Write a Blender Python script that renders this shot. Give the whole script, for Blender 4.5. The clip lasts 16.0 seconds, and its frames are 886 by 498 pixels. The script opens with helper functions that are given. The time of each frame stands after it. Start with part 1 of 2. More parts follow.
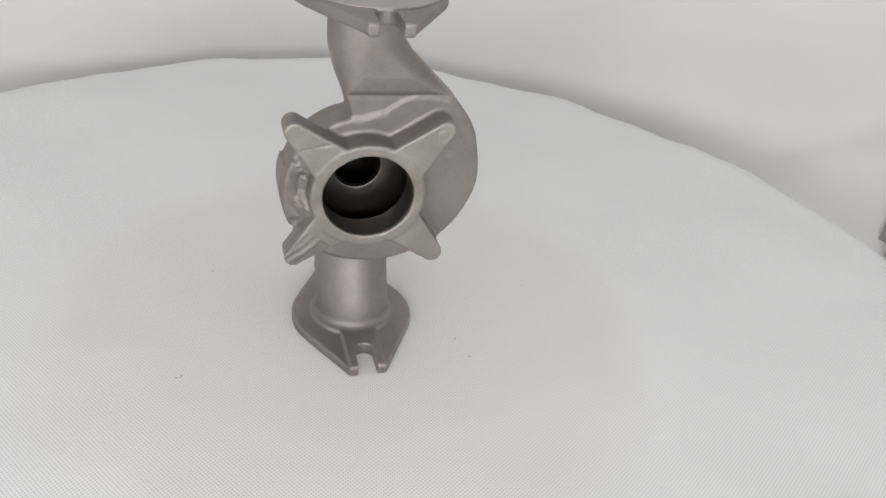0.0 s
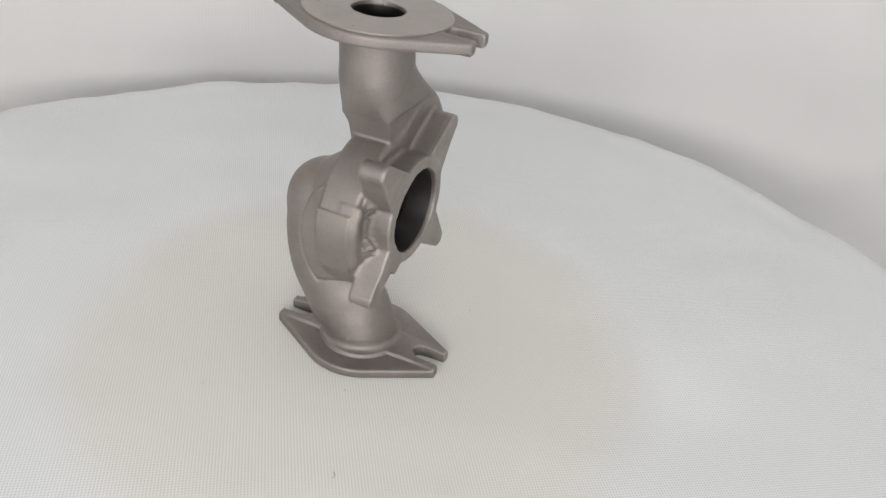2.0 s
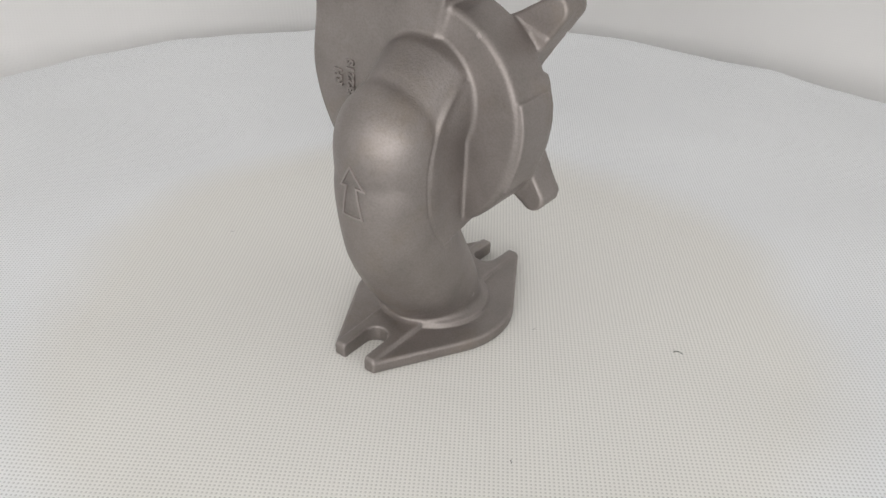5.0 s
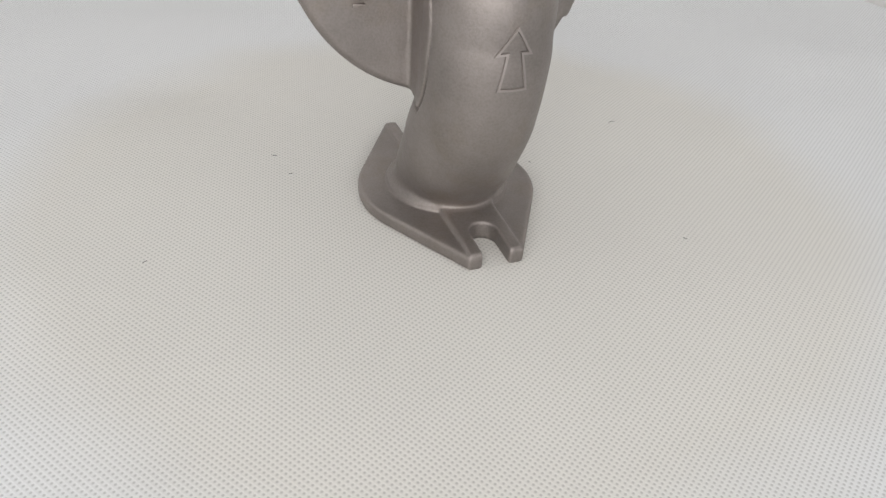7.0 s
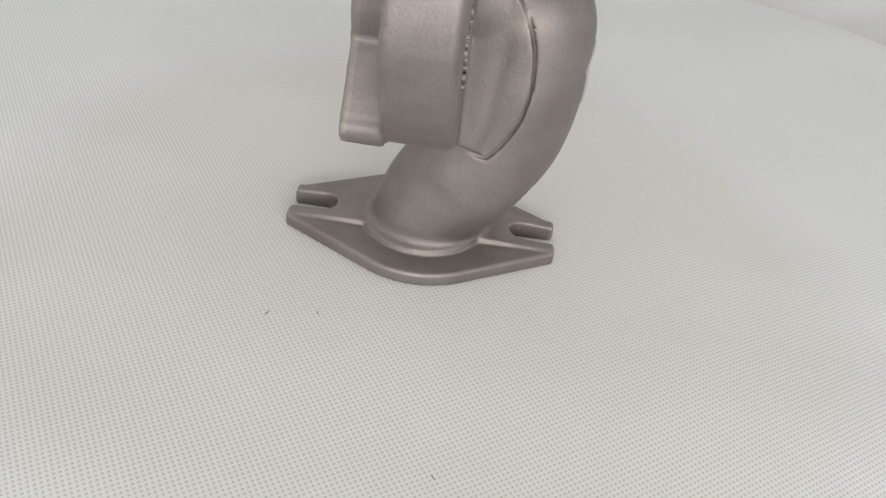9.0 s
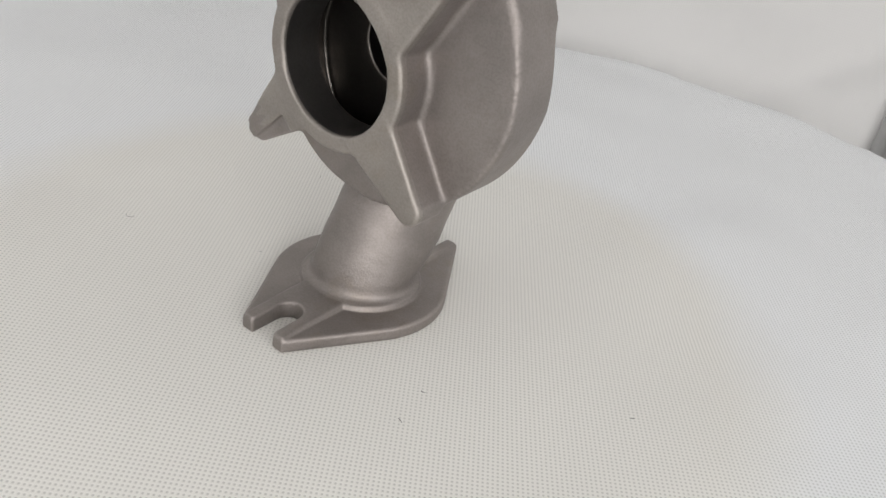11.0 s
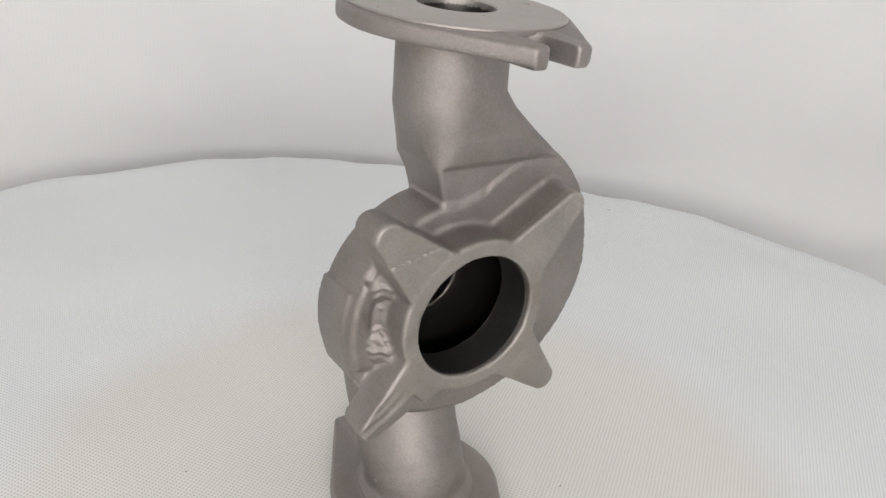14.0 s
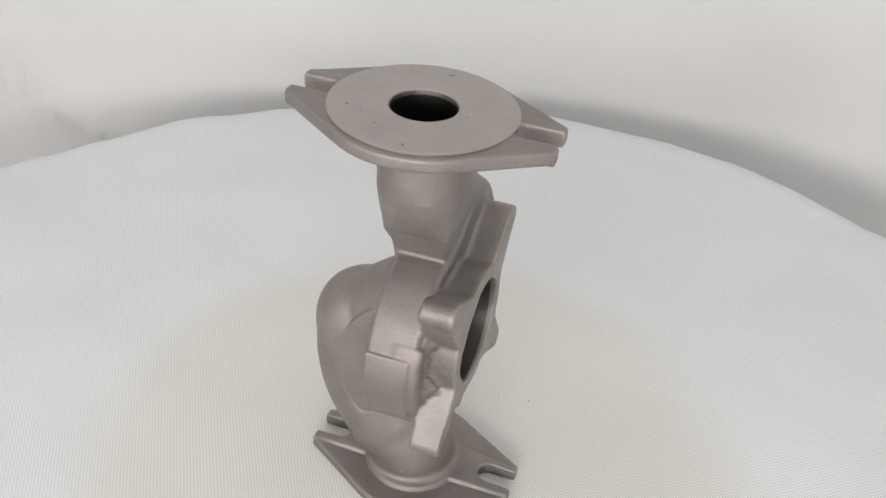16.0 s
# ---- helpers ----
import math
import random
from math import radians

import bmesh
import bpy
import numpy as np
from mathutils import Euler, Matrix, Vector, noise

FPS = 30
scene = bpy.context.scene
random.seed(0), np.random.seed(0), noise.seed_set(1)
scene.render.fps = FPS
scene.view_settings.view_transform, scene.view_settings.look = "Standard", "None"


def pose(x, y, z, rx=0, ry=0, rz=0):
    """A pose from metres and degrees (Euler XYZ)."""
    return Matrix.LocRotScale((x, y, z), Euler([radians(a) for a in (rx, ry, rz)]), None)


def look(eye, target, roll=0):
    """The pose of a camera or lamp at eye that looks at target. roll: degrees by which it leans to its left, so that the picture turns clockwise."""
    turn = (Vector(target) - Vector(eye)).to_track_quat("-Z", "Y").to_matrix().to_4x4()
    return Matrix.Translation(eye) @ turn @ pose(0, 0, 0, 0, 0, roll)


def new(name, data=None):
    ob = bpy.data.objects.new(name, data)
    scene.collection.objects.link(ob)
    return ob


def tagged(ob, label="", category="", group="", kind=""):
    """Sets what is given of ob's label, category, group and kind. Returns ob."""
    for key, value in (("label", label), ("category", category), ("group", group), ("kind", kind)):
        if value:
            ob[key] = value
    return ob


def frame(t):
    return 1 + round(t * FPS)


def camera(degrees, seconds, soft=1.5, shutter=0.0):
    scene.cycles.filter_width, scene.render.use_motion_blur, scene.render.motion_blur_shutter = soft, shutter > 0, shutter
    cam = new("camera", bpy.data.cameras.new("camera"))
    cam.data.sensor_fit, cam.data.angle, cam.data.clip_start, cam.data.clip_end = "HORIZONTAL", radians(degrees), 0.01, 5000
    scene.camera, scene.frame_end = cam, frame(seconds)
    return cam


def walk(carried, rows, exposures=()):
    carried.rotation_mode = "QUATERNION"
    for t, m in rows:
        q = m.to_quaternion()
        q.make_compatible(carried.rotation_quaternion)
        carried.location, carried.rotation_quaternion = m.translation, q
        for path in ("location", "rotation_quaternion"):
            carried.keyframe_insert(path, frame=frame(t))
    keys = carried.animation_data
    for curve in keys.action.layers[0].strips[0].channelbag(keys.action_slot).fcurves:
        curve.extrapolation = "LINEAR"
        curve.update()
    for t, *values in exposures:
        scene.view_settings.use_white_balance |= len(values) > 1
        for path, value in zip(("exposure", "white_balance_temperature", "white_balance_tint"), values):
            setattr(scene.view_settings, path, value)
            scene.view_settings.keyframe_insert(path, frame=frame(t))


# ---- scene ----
cam = camera(58.0, 16.0)
PATH = [
    (0.0, (-0.0680, -0.3035, 0.2496), (0.0468, 0.0103, 0.0298), 7.84),
    (0.5, (-0.0667, -0.2959, 0.2529), (0.0485, 0.0151, 0.0292), 8.45),
    (1.0, (-0.0666, -0.2934, 0.2530), (0.0491, 0.0168, 0.0286), 8.98),
    (1.5, (-0.0603, -0.3009, 0.2539), (0.0464, 0.0178, 0.0370), 8.12),
    (2.0, (-0.0531, -0.3039, 0.2531), (0.0415, 0.0201, 0.0384), 7.19),
    (2.5, (-0.0382, -0.3010, 0.2434), (0.0380, 0.0306, 0.0330), 6.32),
    (3.0, (-0.0277, -0.2923, 0.2296), (0.0337, 0.0467, 0.0263), 5.03),
    (5.5, (-0.0377, -0.2233, 0.1622), (0.0142, 0.1073, -0.0569), 1.66),
    (6.0, (-0.0444, -0.2190, 0.1528), (0.0136, 0.1081, -0.0701), 2.55),
    (6.5, (-0.0527, -0.2227, 0.1487), (0.0195, 0.0995, -0.0770), 3.12),
    (7.0, (-0.0553, -0.2198, 0.1411), (0.0245, 0.0938, -0.0941), 4.19),
    (7.5, (-0.0607, -0.2083, 0.1348), (0.0384, 0.0937, -0.1081), 6.69),
    (8.0, (-0.0689, -0.2009, 0.1370), (0.0454, 0.0909, -0.1116), 8.31),
    (8.5, (-0.0840, -0.1948, 0.1442), (0.0486, 0.0891, -0.1045), 8.85),
    (9.0, (-0.0916, -0.1911, 0.1519), (0.0574, 0.0925, -0.0877), 8.49),
    (9.5, (-0.0949, -0.1959, 0.1538), (0.0669, 0.0903, -0.0740), 9.24),
    (10.0, (-0.0953, -0.2003, 0.1569), (0.0796, 0.0875, -0.0589), 10.45),
    (12.5, (-0.0917, -0.1833, 0.1468), (0.0924, 0.1185, -0.0405), 9.81),
    (13.0, (-0.0844, -0.1679, 0.1491), (0.0820, 0.1527, -0.0227), 7.43),
    (13.5, (-0.0813, -0.1754, 0.1639), (0.0666, 0.1571, -0.0023), 6.27),
    (14.0, (-0.0753, -0.2023, 0.1934), (0.0534, 0.1366, 0.0245), 5.90),
    (14.5, (-0.0583, -0.2247, 0.2073), (0.0414, 0.1215, 0.0334), 5.33),
    (15.0, (-0.0437, -0.2399, 0.2302), (0.0304, 0.1065, 0.0444), 4.99),
    (15.5, (-0.0230, -0.2365, 0.2531), (0.0233, 0.1030, 0.0467), 4.65),
    (16.0, (-0.0040, -0.2202, 0.2699), (0.0116, 0.1030, 0.0348), 3.63),
]
walk(cam, [(t, look(eye, target, roll)) for t, eye, target, roll in PATH], [(0, -0.03), (3, -0.05), (9, -0.07), (12.5, 0.0), (13.5, 0.02), (14.2, 0.02), (16, 0.07)])

SPIN = 26.9  # degrees a second that the turntable turns

# ---- world and light ----
world = bpy.data.worlds.new("world")
scene.world = world
world.use_nodes = True
wn = world.node_tree.nodes
wbg = wn["Background"]
wbg.inputs["Color"].default_value = (0.95, 0.97, 1.0, 1)
wbg.inputs["Strength"].default_value = 0.3


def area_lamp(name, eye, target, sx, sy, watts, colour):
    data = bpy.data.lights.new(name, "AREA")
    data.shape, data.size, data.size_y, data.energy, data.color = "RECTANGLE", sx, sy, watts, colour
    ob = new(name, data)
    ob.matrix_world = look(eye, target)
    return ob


HEAD = 73.0  # bearing of the tent's back wall seen from the turntable
TENT = pose(0, 0, 0, 0, 0, HEAD - 90)


def tent_point(x, y, z):
    return TENT @ Vector((x, y, z))


area_lamp("front_daylight", tent_point(0.05, -0.84, 0.29), tent_point(0.05, 0.25, 0.04), 0.9, 0.2, 5.8, (1.0, 0.978, 0.96))
area_lamp("roof_fill", tent_point(0, -0.2, 0.82), tent_point(0, -0.199, 0), 1.2, 1.1, 0.62, (1.0, 0.985, 0.975))
scene.view_settings.exposure = 0.0


# ---- materials ----
def material(name, base, rough, metal=0.0):
    m = bpy.data.materials.new(name)
    m.use_nodes = True
    p = m.node_tree.nodes["Principled BSDF"]
    p.inputs["Base Color"].default_value = (*base, 1)
    p.inputs["Roughness"].default_value = rough
    p.inputs["Metallic"].default_value = metal
    return m, m.node_tree, p


def node(tree, kind, **values):
    n = tree.nodes.new(kind)
    for k, v in values.items():
        if k in n.inputs:
            n.inputs[k].default_value = v
        else:
            setattr(n, k, v)
    return n


def ramp(tree, a, b, ca, cb):
    r = tree.nodes.new("ShaderNodeValToRGB")
    e = r.color_ramp.elements
    e[0].position, e[1].position = a, b
    e[0].color, e[1].color = (*ca, 1), (*cb, 1)
    return r


def coords(tree, turn=0.0):
    c = tree.nodes.new("ShaderNodeTexCoord")
    m = tree.nodes.new("ShaderNodeMapping")
    m.inputs["Rotation"].default_value = (0, 0, radians(turn))
    tree.links.new(c.outputs["Object"], m.inputs["Vector"])
    return m.outputs["Vector"]


def cast_metal(name, base, rough, grain=1.0):
    m, t, p = material(name, base, rough, 0.95)
    v = coords(t)
    big = node(t, "ShaderNodeTexNoise", Scale=55.0, Detail=4.0)
    fine = node(t, "ShaderNodeTexNoise", Scale=1500.0, Detail=3.0)
    mid = node(t, "ShaderNodeTexNoise", Scale=260.0, Detail=3.0)
    for n in (big, fine, mid):
        t.links.new(v, n.inputs["Vector"])
    r = ramp(t, 0.3, 0.72, [c * 0.86 for c in base], [min(1, c * 1.1) for c in base])
    t.links.new(big.outputs["Fac"], r.inputs["Fac"])
    mix = node(t, "ShaderNodeMix", data_type="RGBA", blend_type="MULTIPLY")
    mix.inputs["Factor"].default_value = 0.35
    r2 = ramp(t, 0.35, 0.6, (0.72, 0.7, 0.68), (1, 1, 1))
    t.links.new(fine.outputs["Fac"], r2.inputs["Fac"])
    t.links.new(r.outputs["Color"], mix.inputs["A"])
    t.links.new(r2.outputs["Color"], mix.inputs["B"])
    stain = node(t, "ShaderNodeTexNoise", Scale=38.0, Detail=6.0, Roughness=0.65)
    t.links.new(v, stain.inputs["Vector"])
    sr = ramp(t, 0.55, 0.72, (0, 0, 0), (0.55, 0.55, 0.55))
    t.links.new(stain.outputs["Fac"], sr.inputs["Fac"])
    tint = node(t, "ShaderNodeMix", data_type="RGBA", blend_type="MULTIPLY")
    tint.inputs["B"].default_value = (0.86, 0.80, 0.70, 1)
    t.links.new(sr.outputs["Color"], tint.inputs["Factor"])
    t.links.new(mix.outputs["Result"], tint.inputs["A"])
    geo = node(t, "ShaderNodeNewGeometry")
    er = ramp(t, 0.52, 0.565, (0, 0, 0), (0.5, 0.5, 0.5))
    t.links.new(geo.outputs["Pointiness"], er.inputs["Fac"])
    worn = node(t, "ShaderNodeMix", data_type="RGBA")
    worn.inputs["B"].default_value = (*[min(1, c * 1.45) for c in base], 1)
    t.links.new(er.outputs["Color"], worn.inputs["Factor"])
    t.links.new(tint.outputs["Result"], worn.inputs["A"])
    t.links.new(worn.outputs["Result"], p.inputs["Base Color"])
    rr = node(t, "ShaderNodeMapRange")
    rr.inputs["To Min"].default_value, rr.inputs["To Max"].default_value = rough - 0.06, rough + 0.08
    t.links.new(mid.outputs["Fac"], rr.inputs["Value"])
    t.links.new(rr.outputs["Result"], p.inputs["Roughness"])
    b1 = node(t, "ShaderNodeBump", Strength=0.35 * grain, Distance=0.0004)
    b2 = node(t, "ShaderNodeBump", Strength=0.022 * grain ** 2, Distance=0.001)
    t.links.new(fine.outputs["Fac"], b1.inputs["Height"])
    t.links.new(mid.outputs["Fac"], b2.inputs["Height"])
    t.links.new(b2.outputs["Normal"], b1.inputs["Normal"])
    t.links.new(b1.outputs["Normal"], p.inputs["Normal"])
    return m


def cloth(name, base, pitch=0.0013, inner=None, hung=False):
    """White non-woven cloth with staggered pressed dots; inner: the lighting's warm tint, painted into the centre's
    colour.
    """
    m, t, p = material(name, base, 0.92)
    v = coords(t, 0 if hung else 56)
    sep = node(t, "ShaderNodeSeparateXYZ")
    t.links.new(v, sep.inputs["Vector"])

    def math_node(op, a, b=None):
        n = node(t, "ShaderNodeMath", operation=op)
        for i, s in enumerate((a, b)):
            if s is None:
                continue
            if isinstance(s, (int, float)):
                n.inputs[i].default_value = s
            else:
                t.links.new(s, n.inputs[i])
        return n.outputs[0]

    k = 2 * math.pi / (pitch * 2)
    across, along = sep.outputs["X"], sep.outputs["Y"]
    if hung:
        across, along = math_node("MULTIPLY", math_node("SUBTRACT", across, along), 0.75), sep.outputs["Z"]
    sx = math_node("SINE", math_node("MULTIPLY", across, k))
    sy = math_node("SINE", math_node("MULTIPLY", along, k))
    dots = math_node("ABSOLUTE", math_node("MULTIPLY", sx, sy))
    dark = 0.975 if hung else 0.70
    dot_ramp = ramp(t, 0.52, 0.95, (1, 1, 1), (dark, dark, dark))
    t.links.new(dots, dot_ramp.inputs["Fac"])
    blot = node(t, "ShaderNodeTexNoise", Scale=9.0, Detail=5.0)
    t.links.new(v, blot.inputs["Vector"])
    tone = ramp(t, 0.3, 0.7, [c * 0.96 for c in base], base)
    t.links.new(blot.outputs["Fac"], tone.inputs["Fac"])
    col = tone.outputs["Color"]
    if inner:
        wob = node(t, "ShaderNodeTexNoise", Scale=14.0, Detail=2.0)
        t.links.new(v, wob.inputs["Vector"])
        d = math_node("SQRT", math_node("ADD", math_node("POWER", sep.outputs["X"], 2.0), math_node("POWER", sep.outputs["Y"], 2.0)))
        d = math_node("ADD", d, math_node("MULTIPLY", math_node("SUBTRACT", wob.outputs["Fac"], 0.5), 0.03))
        mask = ramp(t, 0.122, 0.150, (1, 1, 1), (0, 0, 0))
        t.links.new(d, mask.inputs["Fac"])
        mx = node(t, "ShaderNodeMix", data_type="RGBA")
        t.links.new(mask.outputs["Color"], mx.inputs["Factor"])
        t.links.new(col, mx.inputs["A"])
        mx.inputs["B"].default_value = (*inner, 1)
        col = mx.outputs["Result"]
    mul = node(t, "ShaderNodeMix", data_type="RGBA", blend_type="MULTIPLY")
    mul.inputs["Factor"].default_value = 1.0
    t.links.new(col, mul.inputs["A"])
    t.links.new(dot_ramp.outputs["Color"], mul.inputs["B"])
    t.links.new(mul.outputs["Result"], p.inputs["Base Color"])
    b = node(t, "ShaderNodeBump", Strength=0.2, Distance=0.0003)
    b.invert = True
    t.links.new(dots, b.inputs["Height"])
    b2 = node(t, "ShaderNodeBump", Strength=0.3, Distance=0.004)
    t.links.new(blot.outputs["Fac"], b2.inputs["Height"])
    t.links.new(b2.outputs["Normal"], b.inputs["Normal"])
    t.links.new(b.outputs["Normal"], p.inputs["Normal"])
    return m


IRON = cast_metal("cast_steel", (0.325, 0.296, 0.281), 0.58, 0.7)
FETTLED_LIT = cast_metal("fettled_lit_steel", (0.37, 0.342, 0.316), 0.58, 0.75)
CORE = cast_metal("core_scale_shade", (0.15, 0.138, 0.127), 0.3, 0.35)  # smooth dark scale on the cored inside, base colour darkened further for its shade
BORED = cast_metal("bored_steel_shade", (0.19, 0.18, 0.172), 0.4, 0.5)
FACED = cast_metal("machined_face", (0.375, 0.347, 0.33), 0.46, 0.6)
COVER = cloth("table_cloth", (0.805, 0.82, 0.834), inner=(0.762, 0.752, 0.718))
WALL = cloth("tent_cloth", (0.815, 0.81, 0.803), 0.002, hung=True)
FOAM = cast_metal("grey_foam", (0.42, 0.42, 0.42), 0.9)
FOAM.node_tree.nodes["Principled BSDF"].inputs["Metallic"].default_value = 0.0
LINT, _, _ = material("lint", (0.09, 0.085, 0.08), 0.9)


def mesh_object(name, verts, faces, mat, parent=None, label="", smooth=True, normals=None):
    me = bpy.data.meshes.new(name)
    me.from_pydata([tuple(v) for v in verts], [], [tuple(f) for f in faces])
    me.materials.append(mat)
    me.polygons.foreach_set("use_smooth", [smooth] * len(me.polygons))
    me.update()
    if normals is not None:
        me.normals_split_custom_set_from_vertices([tuple(n) for n in normals])
    ob = new(name, me)
    if parent:
        ob.parent = parent
    if label:
        tagged(ob, label)
    return ob


def part(name, bm, mat, parent, label="", angle=None):
    bmesh.ops.recalc_face_normals(bm, faces=bm.faces)
    me = bpy.data.meshes.new(name)
    bm.to_mesh(me)
    bm.free()
    me.materials.append(mat)
    if angle:
        me.polygons.foreach_set("use_smooth", [True] * len(me.polygons))
        me.set_sharp_from_angle(angle=radians(angle))
    ob = new(name, me)
    ob.parent = parent
    return tagged(ob, label)


# ---- the tent ----
def cloth_sheet(name, mat, origin, du, dv, nu, nv, seed, depth, label):
    """A hanging sheet with soft folds: origin, the two sides, and how deep it waves."""
    o, du, dv = Vector(origin), Vector(du), Vector(dv)
    n = du.cross(dv).normalized()
    verts, faces = [], []
    for j in range(nv + 1):
        for i in range(nu + 1):
            p = o + du * (i / nu) + dv * (j / nv)
            w = noise.fractal(p * 5 + Vector((seed, 0, 0)), 0.9, 2.0, 3) * depth
            verts.append(TENT @ (p + n * w))
    for j in range(nv):
        for i in range(nu):
            a = j * (nu + 1) + i
            faces.append((a, a + 1, a + nu + 2, a + nu + 1))
    ob = mesh_object(name, verts, faces, mat)
    solid = ob.modifiers.new("thickness", "SOLIDIFY")
    solid.thickness = 0.002
    return tagged(ob, label, "tent wall", kind="structure")


FLOOR_Z = -0.12
# plan of the hung cloth, from the open front round the back to the open front
PLAN = [(-0.66, -0.85), (-0.6, -0.35), (-0.52, 0.05), (-0.43, 0.28), (-0.33, 0.385), (-0.15, 0.402), (0.06, 0.405), (0.2, 0.382), (0.34, 0.335), (0.47, 0.25), (0.57, 0.1), (0.64, -0.2), (0.68, -0.85)]
FOLDS = [(0.345, -0.55, 0.022, 0.014), (0.765, 0.6, 0.02, 0.006)]  # place along the plan, slant, width and depth of the folds


def hung_cloth():
    """Cloth that hangs round the turntable and sweeps into the floor."""
    dense = smooth_path([(x, y, 0) for x, y in PLAN], [0] * len(PLAN), 28)
    line = [Vector((p[0], p[1])) for p in dense]
    prof = [(0.06, FLOOR_Z + 0.001), (0.035, FLOOR_Z + 0.004), (0.015, FLOOR_Z + 0.012), (0.004, FLOOR_Z + 0.028)]
    prof += [(0.0, FLOOR_Z + 0.045 + 0.012 * k) for k in range(16)] + [(0.0, FLOOR_Z + 0.255 + 0.035 * k) for k in range(21)]
    verts, faces = [], []
    m = len(line)
    for i, p in enumerate(line):
        d = (line[min(i + 1, m - 1)] - line[max(i - 1, 0)]).normalized()
        inward = Vector((d.y, -d.x))
        u = i / (m - 1)
        for off, z in prof:
            q = Vector((p.x, p.y, z))
            w = noise.fractal(Vector((p.x * 4, p.y * 4, z * 3.0)), 0.9, 2.0, 3) * 0.010 * min(1, max(0, z - FLOOR_Z) / 0.15)
            for at, slant, width, deep in FOLDS:
                side = (u - at - slant * (z + 0.03)) / width
                w += deep * (math.exp(-(side * 2.2) ** 2) + 0.5 * math.exp(-(side * 0.7) ** 2) * (side < 0)) * min(1, max(0.1, (z - FLOOR_Z) / 0.08))
            verts.append((p.x + inward.x * (off + w), p.y + inward.y * (off + w), z))
    n = len(prof)
    for i in range(m - 1):
        for j in range(n - 1):
            a = i * n + j
            faces.append((a, a + n, a + n + 1, a + 1))
    ob = mesh_object("wall_backdrop", verts, faces, WALL)
    ob.modifiers.new("thickness", "SOLIDIFY").thickness = -0.002
    return tagged(ob, "white cloth hung round the turntable, softly creased", "backdrop", kind="structure")


def smooth_path(pts, radii, steps):
    """Catmull-Rom points along a line, with a radius that goes with them."""
    p = np.array(pts, float)
    r = np.array(radii, float)
    out = []
    for i in range(len(p) - 1):
        a, b, c, d = p[max(i - 1, 0)], p[i], p[i + 1], p[min(i + 2, len(p) - 1)]
        for k in range(steps):
            t = k / steps
            q = 0.5 * ((2 * b) + (c - a) * t + (2 * a - 5 * b + 4 * c - d) * t * t + (3 * b - a - 3 * c + d) * t ** 3)
            out.append((*q, r[i] + (r[i + 1] - r[i]) * t))
    out.append((*p[-1], r[-1]))
    return out


hung_cloth()
cloth_sheet("floor", WALL, (-0.8, -0.85, FLOOR_Z), (1.6, 0, 0), (0, 1.5, 0), 46, 60, 1, 0.003, "white cloth floor below the turntable")
cloth_sheet("ceiling", WALL, (-0.8, -0.9, 0.84), (1.6, 0, 0), (0, 1.5, 0), 40, 50, 5, 0.006, "white cloth roof of the photo tent")


def grey_block():
    bm = bmesh.new()
    bmesh.ops.create_cube(bm, size=1.0)
    bmesh.ops.scale(bm, vec=(0.05, 0.08, 0.184), verts=bm.verts)
    bmesh.ops.bevel(bm, geom=bm.edges[:], offset=0.012, segments=4, affect="EDGES")
    bmesh.ops.transform(bm, matrix=pose(0.555, 0.14, FLOOR_Z + 0.093, 0, 0, 30), verts=bm.verts)
    me = bpy.data.meshes.new("foam_block")
    bm.to_mesh(me)
    bm.free()
    me.materials.append(FOAM)
    me.polygons.foreach_set("use_smooth", [True] * len(me.polygons))
    return tagged(new("foam_block", me), "grey block beside the hung cloth", "block")


grey_block()


# ---- the turntable ----
def turntable():
    base = new("turntable")
    tagged(base, "round turntable covered with dimpled white non-woven cloth", "turntable")
    n, rings = 180, 44
    verts, faces = [(0, 0, 0)], []
    prof = [(i / rings * 0.338, 0.0) for i in range(1, rings + 1)]
    prof += [(0.343, -0.0015), (0.346, -0.004), (0.347, -0.009), (0.3465, -0.016), (0.345, -0.024)]
    for r, z in prof:
        for i in range(n):
            a = 2 * math.pi * i / n
            far = max(0.0, (r - 0.2) / 0.147)
            wob = noise.fractal(Vector((math.cos(a) * 2.2, math.sin(a) * 2.2, 3.0)), 0.8, 2.0, 4)
            rr = r * (1 + 0.022 * far ** 3 * wob)
            dz = 0.002 * min(1, max(0, (r - 0.06) / 0.06)) * noise.fractal(Vector((math.cos(a) * r * 11, math.sin(a) * r * 11, 4.0)), 0.9, 2.0, 2)
            dz += 0.0035 * far ** 2 * noise.fractal(Vector((math.cos(a) * r * 14, math.sin(a) * r * 14, 9.0)), 0.9, 2.0, 3)
            verts.append((rr * math.cos(a), rr * math.sin(a), z + dz))
    for i in range(n):
        faces.append((0, 1 + i, 1 + (i + 1) % n))
    for j in range(len(prof) - 1):
        for i in range(n):
            a, b = 1 + j * n + i, 1 + j * n + (i + 1) % n
            faces.append((a, a + n, b + n, b))
    mesh_object("cloth_cover", verts, faces, COVER, base)
    # platter under the cloth
    bm = bmesh.new()
    bmesh.ops.create_cone(bm, cap_ends=True, segments=96, radius1=0.33, radius2=0.33, depth=0.022, matrix=Matrix.Translation((0, 0, -0.0155)))
    me = bpy.data.meshes.new("platter")
    bm.to_mesh(me)
    bm.free()
    me.materials.append(WALL)
    ob = new("platter", me)
    ob.parent = base
    return base


TABLE = turntable()


# ---- the pump housing: a distance field of the casting, skinned ----
def smin(a, b, k):
    h = np.clip(0.5 + 0.5 * (b - a) / k, 0, 1)
    return b + (a - b) * h - k * h * (1 - h)


def smax(a, b, k):
    return -smin(-a, -b, k)


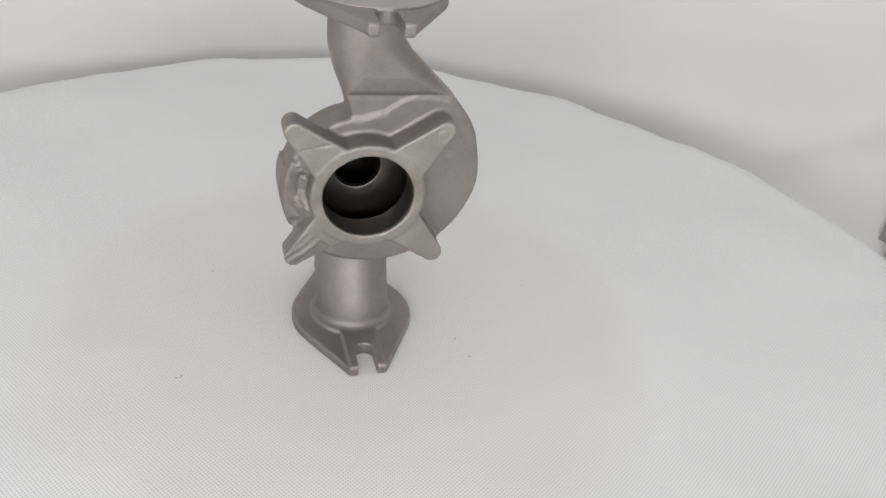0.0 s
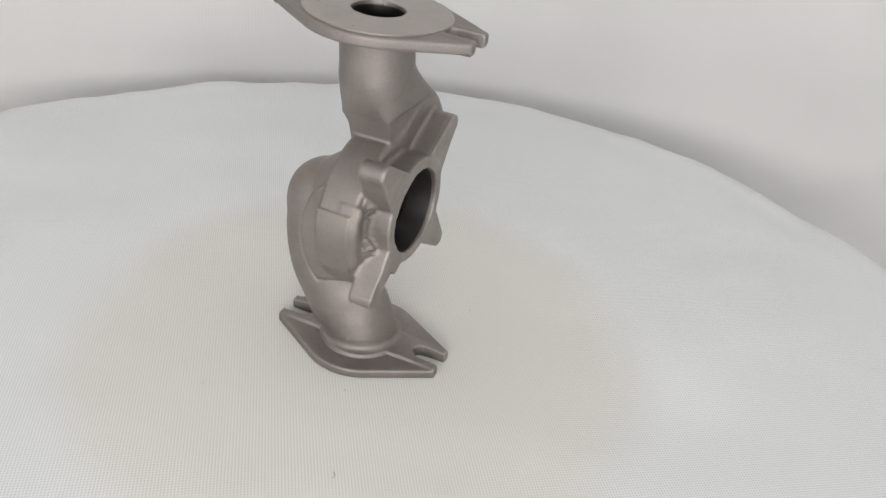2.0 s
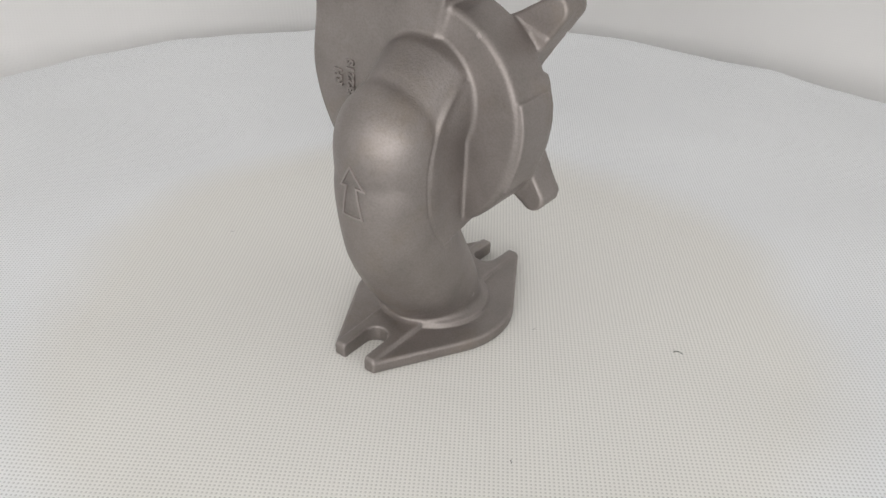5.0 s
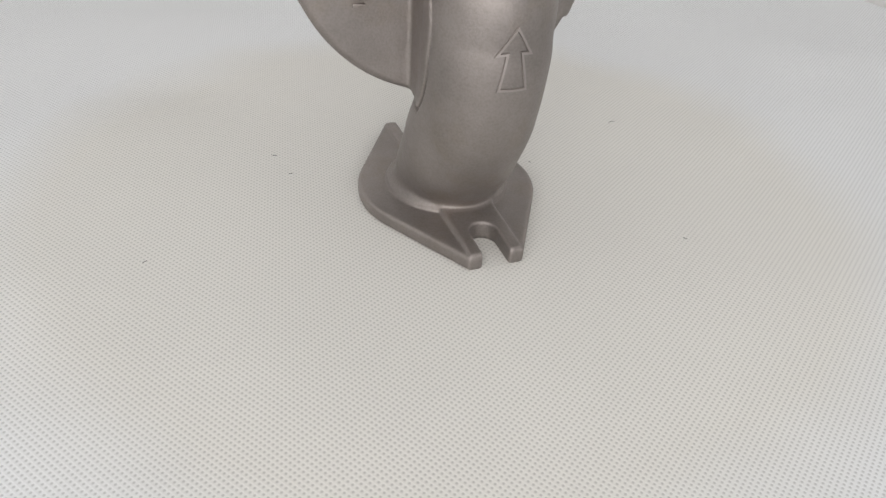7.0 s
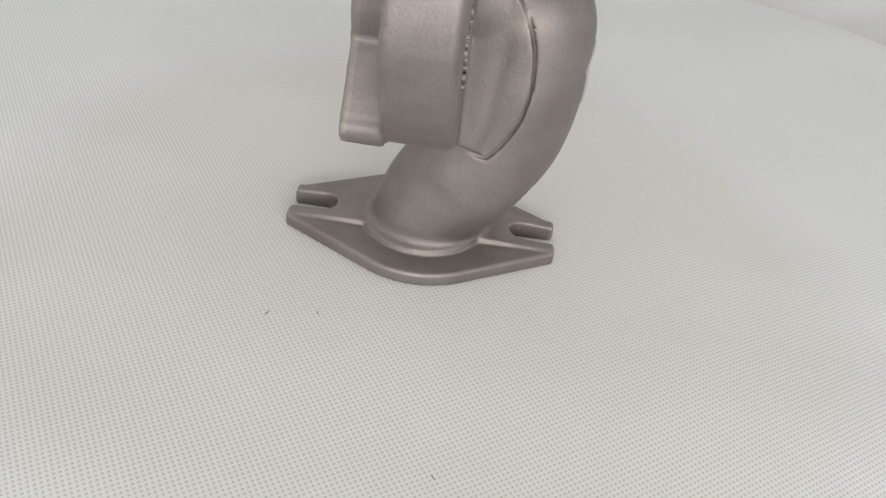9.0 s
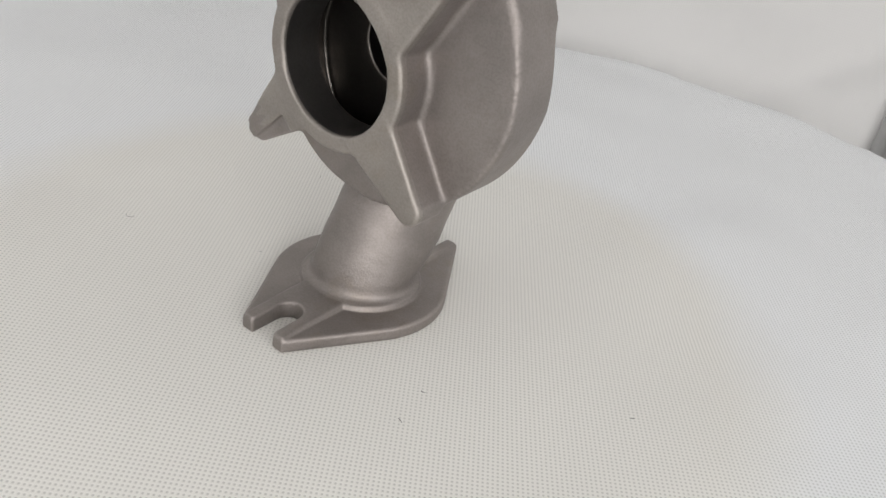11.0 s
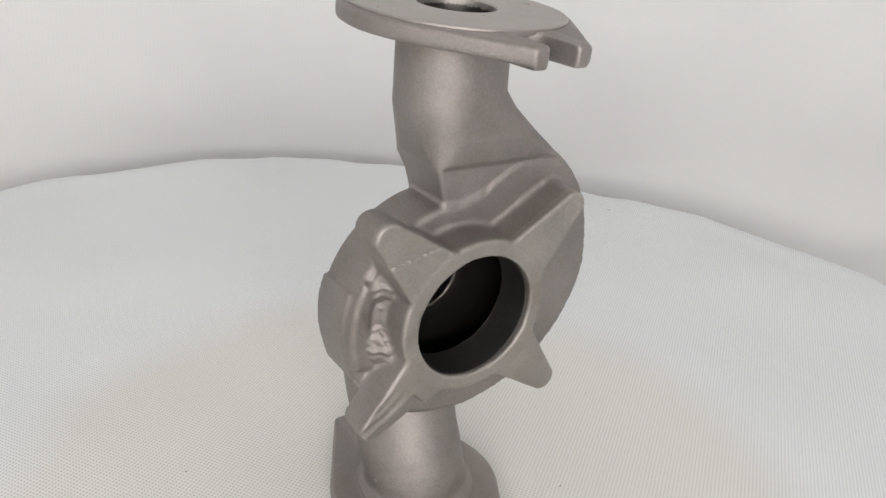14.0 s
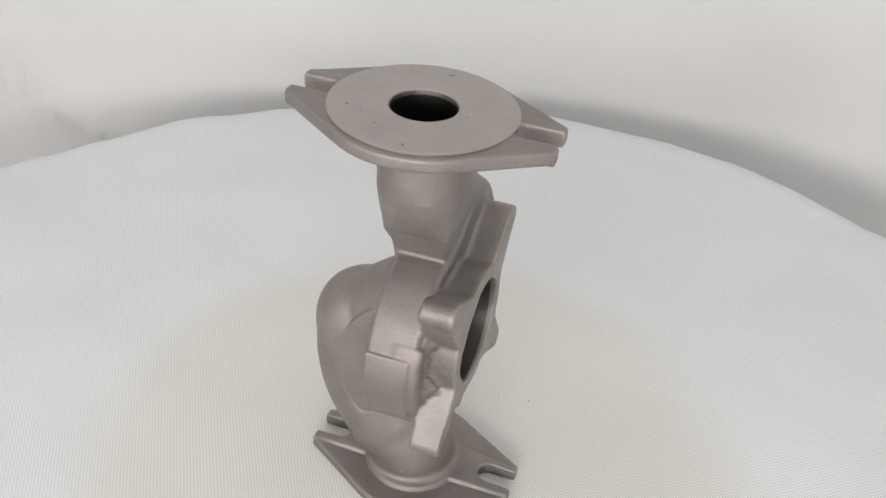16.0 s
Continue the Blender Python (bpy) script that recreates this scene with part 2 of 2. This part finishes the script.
def box2(x, y, hx, hy, r):
    qx, qy = np.abs(x) - hx + r, np.abs(y) - hy + r
    return np.hypot(np.maximum(qx, 0), np.maximum(qy, 0)) + np.minimum(np.maximum(qx, qy), 0) - r


def slab(d2, s, half, r=0.0):
    """A flat shape d2 given thickness along s, with edges rounded by r."""
    q1, q2 = d2 + r, np.abs(s) - half + r
    return np.minimum(np.maximum(q1, q2), 0) + np.hypot(np.maximum(q1, 0), np.maximum(q2, 0)) - r


def rod(X, Y, Z, a, b, ra, rb):
    a, b = np.array(a, np.float32), np.array(b, np.float32)
    ab = b - a
    t = np.clip(((X - a[0]) * ab[0] + (Y - a[1]) * ab[1] + (Z - a[2]) * ab[2]) / (ab @ ab), 0, 1)
    return np.sqrt((X - a[0] - t * ab[0]) ** 2 + (Y - a[1] - t * ab[1]) ** 2 + (Z - a[2] - t * ab[2]) ** 2) - (ra + (rb - ra) * t)


def polygon(x, y, pts):
    """Signed distance to a convex polygon given counter-clockwise (bound)."""
    d = np.full(np.broadcast(x, y).shape, -1e3, np.float32)
    for (ax, ay), (bx, by) in zip(pts, pts[1:] + pts[:1]):
        l = math.hypot(bx - ax, by - ay)
        d = np.maximum(d, ((by - ay) * (x - ax) - (bx - ax) * (y - ay)) / l)
    return d


MID = 81.0  # height of the motor axis, mm
INLET = [(0.3, 0, 4), (0.3, 3, 14), (0.4, 11, 26), (0.5, 19.5, 41), (0.6, 23.0, 55), (0.6, 23.5, 65), (0.5, 23.4, 74.5), (0, 17, 77.5), (0, 4, 82)]
INLET_R = [16.8, 17.2, 18.8, 18.6, 17.8, 17.2, 17.2, 15.2, 15]
SPIRAL = [(0, 50.2), (30, 51.2), (50, 51), (66, 45), (80, 34), (95, 31), (110, 32), (135, 32.6), (160, 33.8), (180, 34.9), (202, 35.8), (225, 38.2), (250, 40), (270, 40.8), (300, 43.3), (323, 45.8), (340, 47.8), (360, 50.2)]
NECK = [  # z, x from, x to, y from, y to, corner radius
    (78, 0, 46, -8.6, 7, 3), (92, -3, 47.5, -9.0, 8, 3), (104, -5.4, 46.5, -9.2, 9.3, 1.6), (111, -7.2, 43, -9.2, 9.7, 1.0), (117, -9.0, 38.4, -9.3, 10, 1.0),
    (122.0, -10.9, 33, -9.6, 12.2, 1.2), (123.6, -11.8, 31.4, -10.8, 13.0, 4.5), (130, -14.0, 25, -12.4, 15, 10), (137, -16, 18, -13.0, 15.6, 12.6), (142, -16.6, 14.8, -13.4, 15.6, 14.4), (165, -16.6, 14.6, -13.6, 15.6, 14.4)]


def flange(X, Y, h, hub, wide):
    """An oval flange with open bolt slots; h: height above its sealing face. hub: collar radius."""
    ax, ay = np.abs(X), np.abs(Y)
    disc = np.hypot(X, Y) - wide
    turn = math.atan2(42.8, 8.4) - math.acos(wide / math.hypot(42.8, 8.4))  # where the straight side leaves the disc
    tx, ty = wide * math.cos(turn), wide * math.sin(turn)
    arm = polygon(ax, ay, [(-40, 0), (tx, 0), (tx, ty), (8.4, 42.8), (-40, 42.8)])
    out = np.minimum(arm, disc)
    out = smax(out, ay - 42.8, 1.2)
    slot = np.maximum(ax - 4.3, 31.5 - ay)
    slot = np.minimum(slot, np.hypot(ax, ay - 32.2) - 4.3)
    plate = slab(out, h - 2.3, 2.3, 1.0)
    # bridge beside the slots and a low collar, both a step above the plate
    rib = np.maximum(ax - 8.7 + 0.02 * (ay - 20), 12 - ay)
    step = np.minimum(rib, np.hypot(X, Y) - hub)
    step = np.maximum(step, out + 0.15)
    top = 6.3 - 0.05 * np.clip(ay - 24, 0, 20)
    body = smin(plate, slab(step, h - top / 2, top / 2, 0.8), 0.9)
    return smax(body, -slot, 0.6)


def housing_field(X, Y, Z):
    """Distance fields in millimetres of the casting's regions, and the hollows."""
    f = {}
    f["inlet_flange"] = flange(X, Y, Z, 19.8, 28.9)
    f["outlet_flange"] = flange(X + 1.2, Y - 1.2, 162.5 + 0.03 * Y - Z, 18.4, 31.2)
    # the cast body is a little twisted and leans against its foot
    Y = Y + 0.02 * np.clip(Z - 30, 0, 90) * np.clip((150 - Z) / 30, 0, 1) + 0.028 * X * np.clip((Z - 20) / 25, 0, 1) * np.clip((150 - Z) / 30, 0, 1)
    Y = Y.astype(np.float32)
    pipe = np.full(X.shape, 1e3, np.float32)
    path = smooth_path(INLET, INLET_R, 3)
    XE = X * np.interp(Z, [12, 26, 42, 60], [1.0, 1.09, 1.10, 1.01]).astype(np.float32)  # a little narrower than deep
    fine = smooth_path(INLET, INLET_R, 6)
    for a, b in zip(fine, fine[1:]):
        pipe = np.minimum(pipe, rod(XE, Y, Z, a[:3], b[:3], a[3], b[3]))
    # fairing between the elbow and the back of the volute
    web = smax(np.hypot((Y - 4) * 1.36, Z - 64) - 29.5, 44.2 - 0.28 * Y - Z, 1.0)
    fair = np.maximum(slab(web, X, 16.5, 0.5), 2 - Y)
    boss = rod(X, Y, Z, (0, 25, 75.0), (0, 6, 83), 14.2, 19.4)
    groove = np.maximum(np.maximum(np.abs(web - 0.2) - 0.55, 16.0 - np.abs(X)), np.maximum(9 - Y, Z - 96))
    f["inlet_elbow"] = smin(smin(pipe, fair, 0.5), boss, 0.5)
    f["inlet_elbow"] = smax(f["inlet_elbow"], -groove, 0.5)
    r, th = np.hypot(X, Z - MID), np.degrees(np.arctan2(Z - MID, X)) % 360
    lim = np.interp(th, [s[0] for s in SPIRAL], [s[1] for s in SPIRAL]).astype(np.float32)
    vol = slab(r - lim, Y + 1.0, 9.0, 2.2)
    pad = slab(np.maximum(r - lim - 1.0, np.abs(Z - 74.5) - 14.5), Y + 0.3, 7.6, 0.4)
    f["volute"] = smin(vol, np.maximum(pad, X + 20), 0.3)
    # rough crescent left by the casting beside the bore
    rough = 0.6 * np.sin(X * 0.5 + Z * 0.23) * np.sin(Z * 0.31 + 1) + 0.25 * np.sin(Z * 0.9 + X * 0.7)
    moon = slab(np.maximum(np.maximum(r - lim - 0.1, 28.5 - r), np.abs(Z - 79) - 14), Y + 6.4 + 0.35 * rough, 5.2, 1.8)
    f["volute"] = smin(f["volute"], np.maximum(moon, X + 15), 1.2)
    # torn stubs of the gate in the channel between the rim and the bore's wall
    crag = 0.45 * np.sin(Z * 1.3 + X * 0.8) * np.sin(X * 1.1 - Z * 0.6 + 1) + 0.25 * np.sin(Z * 2.9 + 1.5 * np.sin(X * 1.7))
    inward = np.clip((33.5 - r) / 6.5, 0, 1)
    rise = np.maximum(5.6 * np.clip(1.15 - np.abs(Z - 70.5 - 0.25 * (X + 28)) / 10.5, 0, 1), 4.6 * np.clip(1.2 - np.abs(Z - 92.5) / 7.5, 0, 1)) * inward
    rise = np.maximum(rise, 2.4 * np.clip((30 - r) / 3, 0, 1)) + crag * np.clip(rise / 2, 0, 1)
    stubs = np.maximum(np.maximum(-(Y + 9.6 + rise) * 0.7, np.maximum(r - lim + 2.2, 20 - r)), np.maximum(np.abs(Z - 79.5) - 20, np.maximum(Y + 2, X + 14)))
    f["volute"] = smin(f["volute"], stubs, 0.6)
    # flash along the parting line of the rim
    bead = np.hypot(r - lim + 1.1, Y + 9.2) - 0.6 - 0.2 * np.sin(th * 1.9 + 2 * np.sin(th * 0.77))
    f["volute"] = smin(f["volute"], np.maximum(bead, 4 - X), 0.5)
    z = [n[0] for n in NECK]
    at = [np.interp(Z, z, [n[i] for n in NECK]).astype(np.float32) for i in range(1, 6)]
    neck = box2(X - (at[0] + at[1]) / 2, Y - (at[2] + at[3]) / 2, (at[1] - at[0]) / 2, (at[3] - at[2]) / 2, at[4])
    f["outlet_neck"] = np.maximum(np.maximum(neck * 0.85, 79 - Z), Z - 157)
    V = X + 0.015 * (Z - 30)
    rv = np.hypot(V, Z - MID)
    ring = slab(rv - 24.2, Y + 14.5, 7.0, 1.0)
    f["motor_flange"] = ring
    for sx in (-1, 1):
        for sz in (-1, 1):
            d = (V * sx * 0.711 + (Z - MID) * sz * 0.703)
            s = V * sz * sx * 0.703 - (Z - MID) * 0.711
            w = 4.4 + np.clip((42.6 - d) / 22, 0, 1) * 5.0
            lug = np.maximum(np.abs(s) - w, np.maximum(18 - d, d - 43))
            lug = np.minimum(lug, np.hypot(s, d - 42.6) - 4.4)
            flaw = 0.5 * np.clip((d - 33 - 0.6 * s) / 0.9 + 0.5, 0, 1) if (sx, sz) == (-1, 1) else 0.0  # cold lap across the lug
            lug = slab(lug, Y + 15.7 + flaw, 5.8, 1.0)
            if (sx, sz) == (-1, 1):
                lug = smax(lug, -np.maximum(np.abs(d - 33.0 - 0.6 * s) - 0.35, Y + 20.6), 0.5)
            if (sx, sz) == (1, 1):  # faint ejector ring near the tip
                lug = smax(lug, -np.maximum(np.abs(np.hypot(s, d - 41.0) - 2.4) - 0.4, Y + 21.25), 0.4)
            if (sx, sz) == (-1, -1):  # torn face where the gate was cut off, with a lower step beside it
                torn = 0.2 * np.sin(1.9 * s + 0.12 * d + 0.8 * np.sin(d * 0.3)) + 0.1 * np.sin(4.3 * s + 0.3 * d)
                lug = smax(lug, -(Y + 21.0) + 0.05 * (d - 36) + torn * np.clip((d - 28) / 3, 0, 1), 0.4)
                lug = smax(lug, -slab(box2(s - 4.6, d - 38, 2.9, 9.5, 0.6), Y + 21.6, 2.0, 0.3), 0.3)
            f["mounting_lug", sx, sz] = lug
    # hollows
    bore = slab(rv - 19.2, Y + 18, 13)
    chamber = slab(r - np.minimum(lim, 44) + 5.5, Y + 1.5, 6.0, 1.5)
    eye = slab(np.hypot(V + 0.3, Z - MID - 1.0) - 10.4, Y - 8, 14)
    inner = np.full(X.shape, 1e3, np.float32)
    for a, b in zip(path[:-4], path[1:-3]):
        inner = np.minimum(inner, rod(X, Y, Z, a[:3], b[:3], 11.5, 11.5))
    inner = np.minimum(inner, np.maximum(np.hypot(X, Y) - 11.5, Z - 10))
    out_bore = np.maximum(np.hypot(X + 0.7, Y - 1.7) - 10.6, 126 - Z)
    throat = np.maximum(np.maximum(neck + 5.0, 88 - Z), Z - 132)
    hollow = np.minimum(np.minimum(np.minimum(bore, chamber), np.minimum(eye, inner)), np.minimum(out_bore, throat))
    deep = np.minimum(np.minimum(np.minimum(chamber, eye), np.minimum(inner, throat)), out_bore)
    return f, hollow, deep


def skin(field, origin, step):
    """Surface nets: one vertex a cell that the surface crosses, one quad an edge."""
    F = field
    s = F < 0
    nx, ny, nz = F.shape
    acc = np.zeros((nx - 1, ny - 1, nz - 1, 3), np.float32)
    cnt = np.zeros((nx - 1, ny - 1, nz - 1), np.float32)
    grid = (slice(0, -1), slice(1, None))
    corner = lambda i, j, k: F[grid[i], grid[j], grid[k]]
    for ax in range(3):
        for u in (0, 1):
            for v in (0, 1):
                c0, c1 = [0, 0, 0], [0, 0, 0]
                o = [a for a in range(3) if a != ax]
                c0[o[0]] = c1[o[0]] = u
                c0[o[1]] = c1[o[1]] = v
                c1[ax] = 1
                A, B = corner(*c0), corner(*c1)
                m = (A < 0) != (B < 0)
                t = np.where(m, A / np.where(m, A - B, 1), 0)
                cnt += m
                acc[..., ax] += t
                acc[..., o[0]] += m * u
                acc[..., o[1]] += m * v
    live = cnt > 0
    idx = np.full(live.shape, -1, np.int64)
    idx[live] = np.arange(live.sum())
    cell = np.argwhere(live)
    verts = (cell + acc[live] / cnt[live][:, None]) * step + origin
    quads = []
    for ax in range(3):
        sl0 = [slice(1, -1)] * 3
        sl1 = [slice(1, -1)] * 3
        sl0[ax], sl1[ax] = slice(0, -1), slice(1, None)
        a, b = s[tuple(sl0)], s[tuple(sl1)]
        for flip in (False, True):
            hit = np.argwhere(a & ~b if not flip else ~a & b)
            if not len(hit):
                continue
            base = hit + 1
            base[:, ax] -= 1
            o = [(ax + 1) % 3, (ax + 2) % 3]
            q = []
            for du, dv in ((-1, -1), (0, -1), (0, 0), (-1, 0)):
                c = base.copy()
                c[:, o[0]] += du
                c[:, o[1]] += dv
                q.append(idx[c[:, 0], c[:, 1], c[:, 2]])
            q = np.stack(q, 1)
            quads.append(q[:, ::-1] if flip else q)
    quads = np.concatenate(quads)
    # normals out of the field's slope
    g = np.stack([np.gradient(F, axis=a) for a in range(3)], -1)
    nrm = sum(g[cell[:, 0] + i, cell[:, 1] + j, cell[:, 2] + k] for i in (0, 1) for j in (0, 1) for k in (0, 1))
    nrm /= np.linalg.norm(nrm, axis=1)[:, None] + 1e-9
    return verts, quads, nrm


STEP = 0.57


def pump_housing():
    base = new("pump_housing")
    tagged(base, "bead-blasted cast steel pump housing with slotted oval flanges, standing upright", "pump housing")
    lo, hi = np.array([-44.0, -46.0, -1.6]), np.array([54.0, 46.0, 166.0])
    n = np.ceil((hi - lo) / STEP).astype(int)
    ax = [(lo[i] + STEP * np.arange(n[i])).astype(np.float32) for i in range(3)]
    X, Y, Z = np.meshgrid(*ax, indexing="ij")
    f, hollow, deep = housing_field(X, Y, Z)
    total = smin(f["inlet_elbow"], f["volute"], 1.5)
    total = smin(total, f["outlet_neck"], 2.0)
    total = smin(total, f["inlet_flange"], 3.4)
    total = smin(total, f["outlet_flange"], 1.6)
    front = f["motor_flange"]
    for key in f:
        if isinstance(key, tuple):
            front = smin(front, f[key], 1.2)
    uneven = np.sin(X * 0.9 + 1.7 * np.sin(Z * 0.31)) * np.sin(Z * 1.1 + 1.3 * np.sin(X * 0.27)) + 0.8 * np.sin(X * 0.37 - Z * 0.45 + Y * 0.3)
    front = front + 0.045 * uneven.astype(np.float32)
    total = smin(total, front, 2.2)
    total = smax(total, -hollow, 0.7)
    verts, quads, nrm = skin(total, lo, STEP)
    centre = verts[quads].mean(1)
    keys = list(f)
    ijk = np.clip(np.round((centre - lo) / STEP).astype(int), 0, n - 1)
    near = np.stack([f[k][ijk[:, 0], ijk[:, 1], ijk[:, 2]] for k in keys], 1).argmin(1)
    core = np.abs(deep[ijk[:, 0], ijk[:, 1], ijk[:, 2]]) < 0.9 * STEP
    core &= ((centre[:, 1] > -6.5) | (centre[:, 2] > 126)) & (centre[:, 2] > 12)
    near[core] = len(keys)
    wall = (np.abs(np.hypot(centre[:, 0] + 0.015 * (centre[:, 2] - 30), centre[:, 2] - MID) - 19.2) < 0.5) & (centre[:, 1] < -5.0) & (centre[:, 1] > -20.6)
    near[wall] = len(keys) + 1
    made = {}
    for i, key in enumerate(keys + ["pump_chamber", "bore_wall"]):
        q = quads[near == i]
        used, inv = np.unique(q, return_inverse=True)
        name = key if isinstance(key, str) else key[0]
        owner = made["motor_flange"] if isinstance(key, tuple) or key == "bore_wall" else made["volute"] if i == len(keys) else base
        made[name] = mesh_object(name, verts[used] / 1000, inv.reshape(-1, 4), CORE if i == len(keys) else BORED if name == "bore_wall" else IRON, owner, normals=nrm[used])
        if name in ("motor_flange", "mounting_lug"):  # the ground front face, in the lightened steel
            me = made[name].data
            me.materials.append(FETTLED_LIT)
            me.polygons.foreach_set("material_index", (centre[near == i][:, 1] < -20.6).astype(np.int32))
    # machined sealing face on the outlet
    bm = bmesh.new()
    n = 96
    rings = [[bm.verts.new((-0.0007 + r * math.cos(2 * math.pi * i / n), 0.0017 + r * math.sin(2 * math.pi * i / n), z + 0.03 * r * math.sin(2 * math.pi * i / n))) for i in range(n)]
             for r, z in ((0.0295, 0.1619), (0.0295, 0.1630), (0.0291, 0.1633), (0.0110, 0.1633), (0.0106, 0.1629), (0.0106, 0.1612))]
    for a, b in zip(rings, rings[1:]):
        for i in range(n):
            bm.faces.new((a[i], a[(i + 1) % n], b[(i + 1) % n], b[i]))
    part("sealing_face", bm, FACED, made["outlet_flange"], "flat machined sealing face", 35)
    # casting pits in the sealing face
    for x, y, w, l in ((-10.8, 22.4, 0.55, 0.9), (-12.8, 17.2, 0.45, 0.45), (23.1, 1.0, 0.5, 1.3), (-2.6, -12.4, 0.4, 0.5), (-18.1, 10.4, 0.3, 0.4), (-26.4, -1.4, 0.4, 0.8)):
        bm = bmesh.new()
        bmesh.ops.create_cone(bm, cap_ends=True, segments=10, radius1=w / 1000, radius2=w * 0.7 / 1000, depth=0.0002)
        bmesh.ops.scale(bm, vec=(1, l / w, 1), verts=bm.verts)
        bmesh.ops.transform(bm, matrix=pose(x / 1000, y / 1000, 0.16326 + 0.03 * (y - 1.7) / 1000, 0, 0, x * 9), verts=bm.verts)
        part("casting_pit", bm, CORE, made["outlet_flange"], "dark casting pit")
    # raised flow arrow on the elbow
    path = smooth_path(INLET, INLET_R, 6)

    def elbow_back(x, z):
        a, b = 20.0, 60.0
        for _ in range(24):
            m = (a + b) / 2
            d = min(rod(x, m, z, p[:3], q[:3], p[3], q[3]) for p, q in zip(path, path[1:]))
            a, b = (m, b) if d < 0 else (a, m)
        return a

    outline = [(-4.0, 54.6), (4.6, 54.6), (3.0, 64.1), (5.9, 63.7), (0.5, 72.0), (-4.9, 63.9), (-2.0, 64.2)]
    def inset(pts, by):
        out = []
        for i, b in enumerate(pts):
            a, c = Vector(pts[i - 1]), Vector(pts[(i + 1) % len(pts)])
            b = Vector(b)
            n1, n2 = (b - a).normalized(), (c - b).normalized()
            n1, n2 = Vector((-n1.y, n1.x)), Vector((-n2.y, n2.x))
            out.append(tuple(b + (n1 + n2) * (by / max(0.35, 1 + n1.dot(n2)))))
        return out

    bm = bmesh.new()
    rows = []
    for by, lift in ((0.0, -0.6), (0.12, 0.45), (0.75, 0.45), (1.0, -0.6)):
        pts, row = inset(outline, by), []
        for (ax, az), (bx, bz) in zip(pts, pts[1:] + pts[:1]):
            for k in range(5):
                x, z = ax + (bx - ax) * k / 5, az + (bz - az) * k / 5
                row.append(bm.verts.new((x / 1000, (elbow_back(x, z) + lift - 0.02 * (z - 30) - 0.028 * x) / 1000, z / 1000)))
        rows.append(row)
    m = len(rows[0])
    for a, b in zip(rows, rows[1:] + rows[:1]):
        for i in range(m):
            bm.faces.new((a[i], b[i], b[(i + 1) % m], a[(i + 1) % m]))
    part("flow_arrow", bm, IRON, made["inlet_elbow"], "raised cast flow arrow", 30)
    # raised casting marks on the back of the volute
    for words, x, z, size in (("194R3221S", 33.0, 66.3, 4.15), ("RH", 38.6, 77.0, 4.2)):
        cu = bpy.data.curves.new("casting_mark", "FONT")
        cu.body, cu.size, cu.extrude, cu.bevel_depth = words, size / 1000, 0.00045, 0.00026
        cu.space_character = 1.1
        tmp = new("casting_mark", cu)
        me = bpy.data.meshes.new_from_object(tmp.evaluated_get(bpy.context.evaluated_depsgraph_get()))
        bpy.data.objects.remove(tmp)
        me.transform(Matrix(((0, 1, 0, (x - 3) / 1000), (-0.02, -0.028, 1, 0.0083 - 0.02 * (z - 30) / 1000 - 0.028 * (x - 3) / 1000), (1, 0, 0, z / 1000), (0, 0, 0, 1))))
        me.materials.clear()
        me.materials.append(IRON)
        ob = new("casting_mark", me)
        ob.parent = made["volute"]
        tagged(ob, "raised cast lettering")
    return base


PUMP = pump_housing()


# ---- lint on the cloth ----
def lint_bit(x, y, size, bend, turn):
    """A short bent fibre lying on the cloth."""
    steps, r = 7, 0.00012
    bm = bmesh.new()
    rings = []
    for i in range(steps + 1):
        a = (i / steps - 0.5) * bend
        if bend > 0.2:
            px, py, t = size / bend * math.sin(a), size / bend * (1 - math.cos(a)), a
        else:
            px, py, t = size * (i / steps - 0.5), 0.0, 0.0
        w = r * (0.6 if i in (0, steps) else 1.0)
        rings.append([bm.verts.new((px - math.sin(t) * w * math.cos(k), py + math.cos(t) * w * math.cos(k), r + w * math.sin(k))) for k in (0.0, 1.57, 3.14, 4.71)])
    for a, b in zip(rings, rings[1:]):
        for k in range(4):
            bm.faces.new((a[k], b[k], b[(k + 1) % 4], a[(k + 1) % 4]))
    bm.faces.new(rings[0][::-1])
    bm.faces.new(rings[-1])
    bmesh.ops.transform(bm, matrix=pose(x, y, 0, 0, 0, turn), verts=bm.verts)
    me = bpy.data.meshes.new("lint_fibre")
    bmesh.ops.recalc_face_normals(bm, faces=bm.faces)
    bm.to_mesh(me)
    bm.free()
    me.materials.append(LINT)
    return tagged(new("lint_fibre", me), "tiny dark fibre lying on the white cloth", "lint", "lint specks")


LINTS = [  # x, y, length, bend in radians, turn in degrees
    (-0.0810, -0.0320, 0.0042, 2.6, 20),
    (-0.0775, -0.0855, 0.0022, 0.9, 75),
    (-0.0640, 0.0455, 0.0014, 0.0, 130),
    (0.0960, 0.0135, 0.0016, 0.0, 40),
    (0.0500, -0.0375, 0.0020, 0.5, 160),
    (0.0470, -0.0240, 0.0015, 0.6, 15),
    (-0.1080, -0.0060, 0.0018, 0.7, 60),
    (-0.0362, -0.0110, 0.0012, 0.0, 100),
    (0.2205, 0.1241, 0.0020, 0.4, 30),
    (0.2624, 0.1624, 0.0022, 0.8, 110),
]
BITS = [lint_bit(*row) for row in LINTS]


# ---- motion ----
def motions():
    for thing in (TABLE, PUMP, *BITS):
        walk(thing, [(t / 2, pose(*thing.location, 0, 0, SPIN * t / 2)) for t in range(33)])


motions()
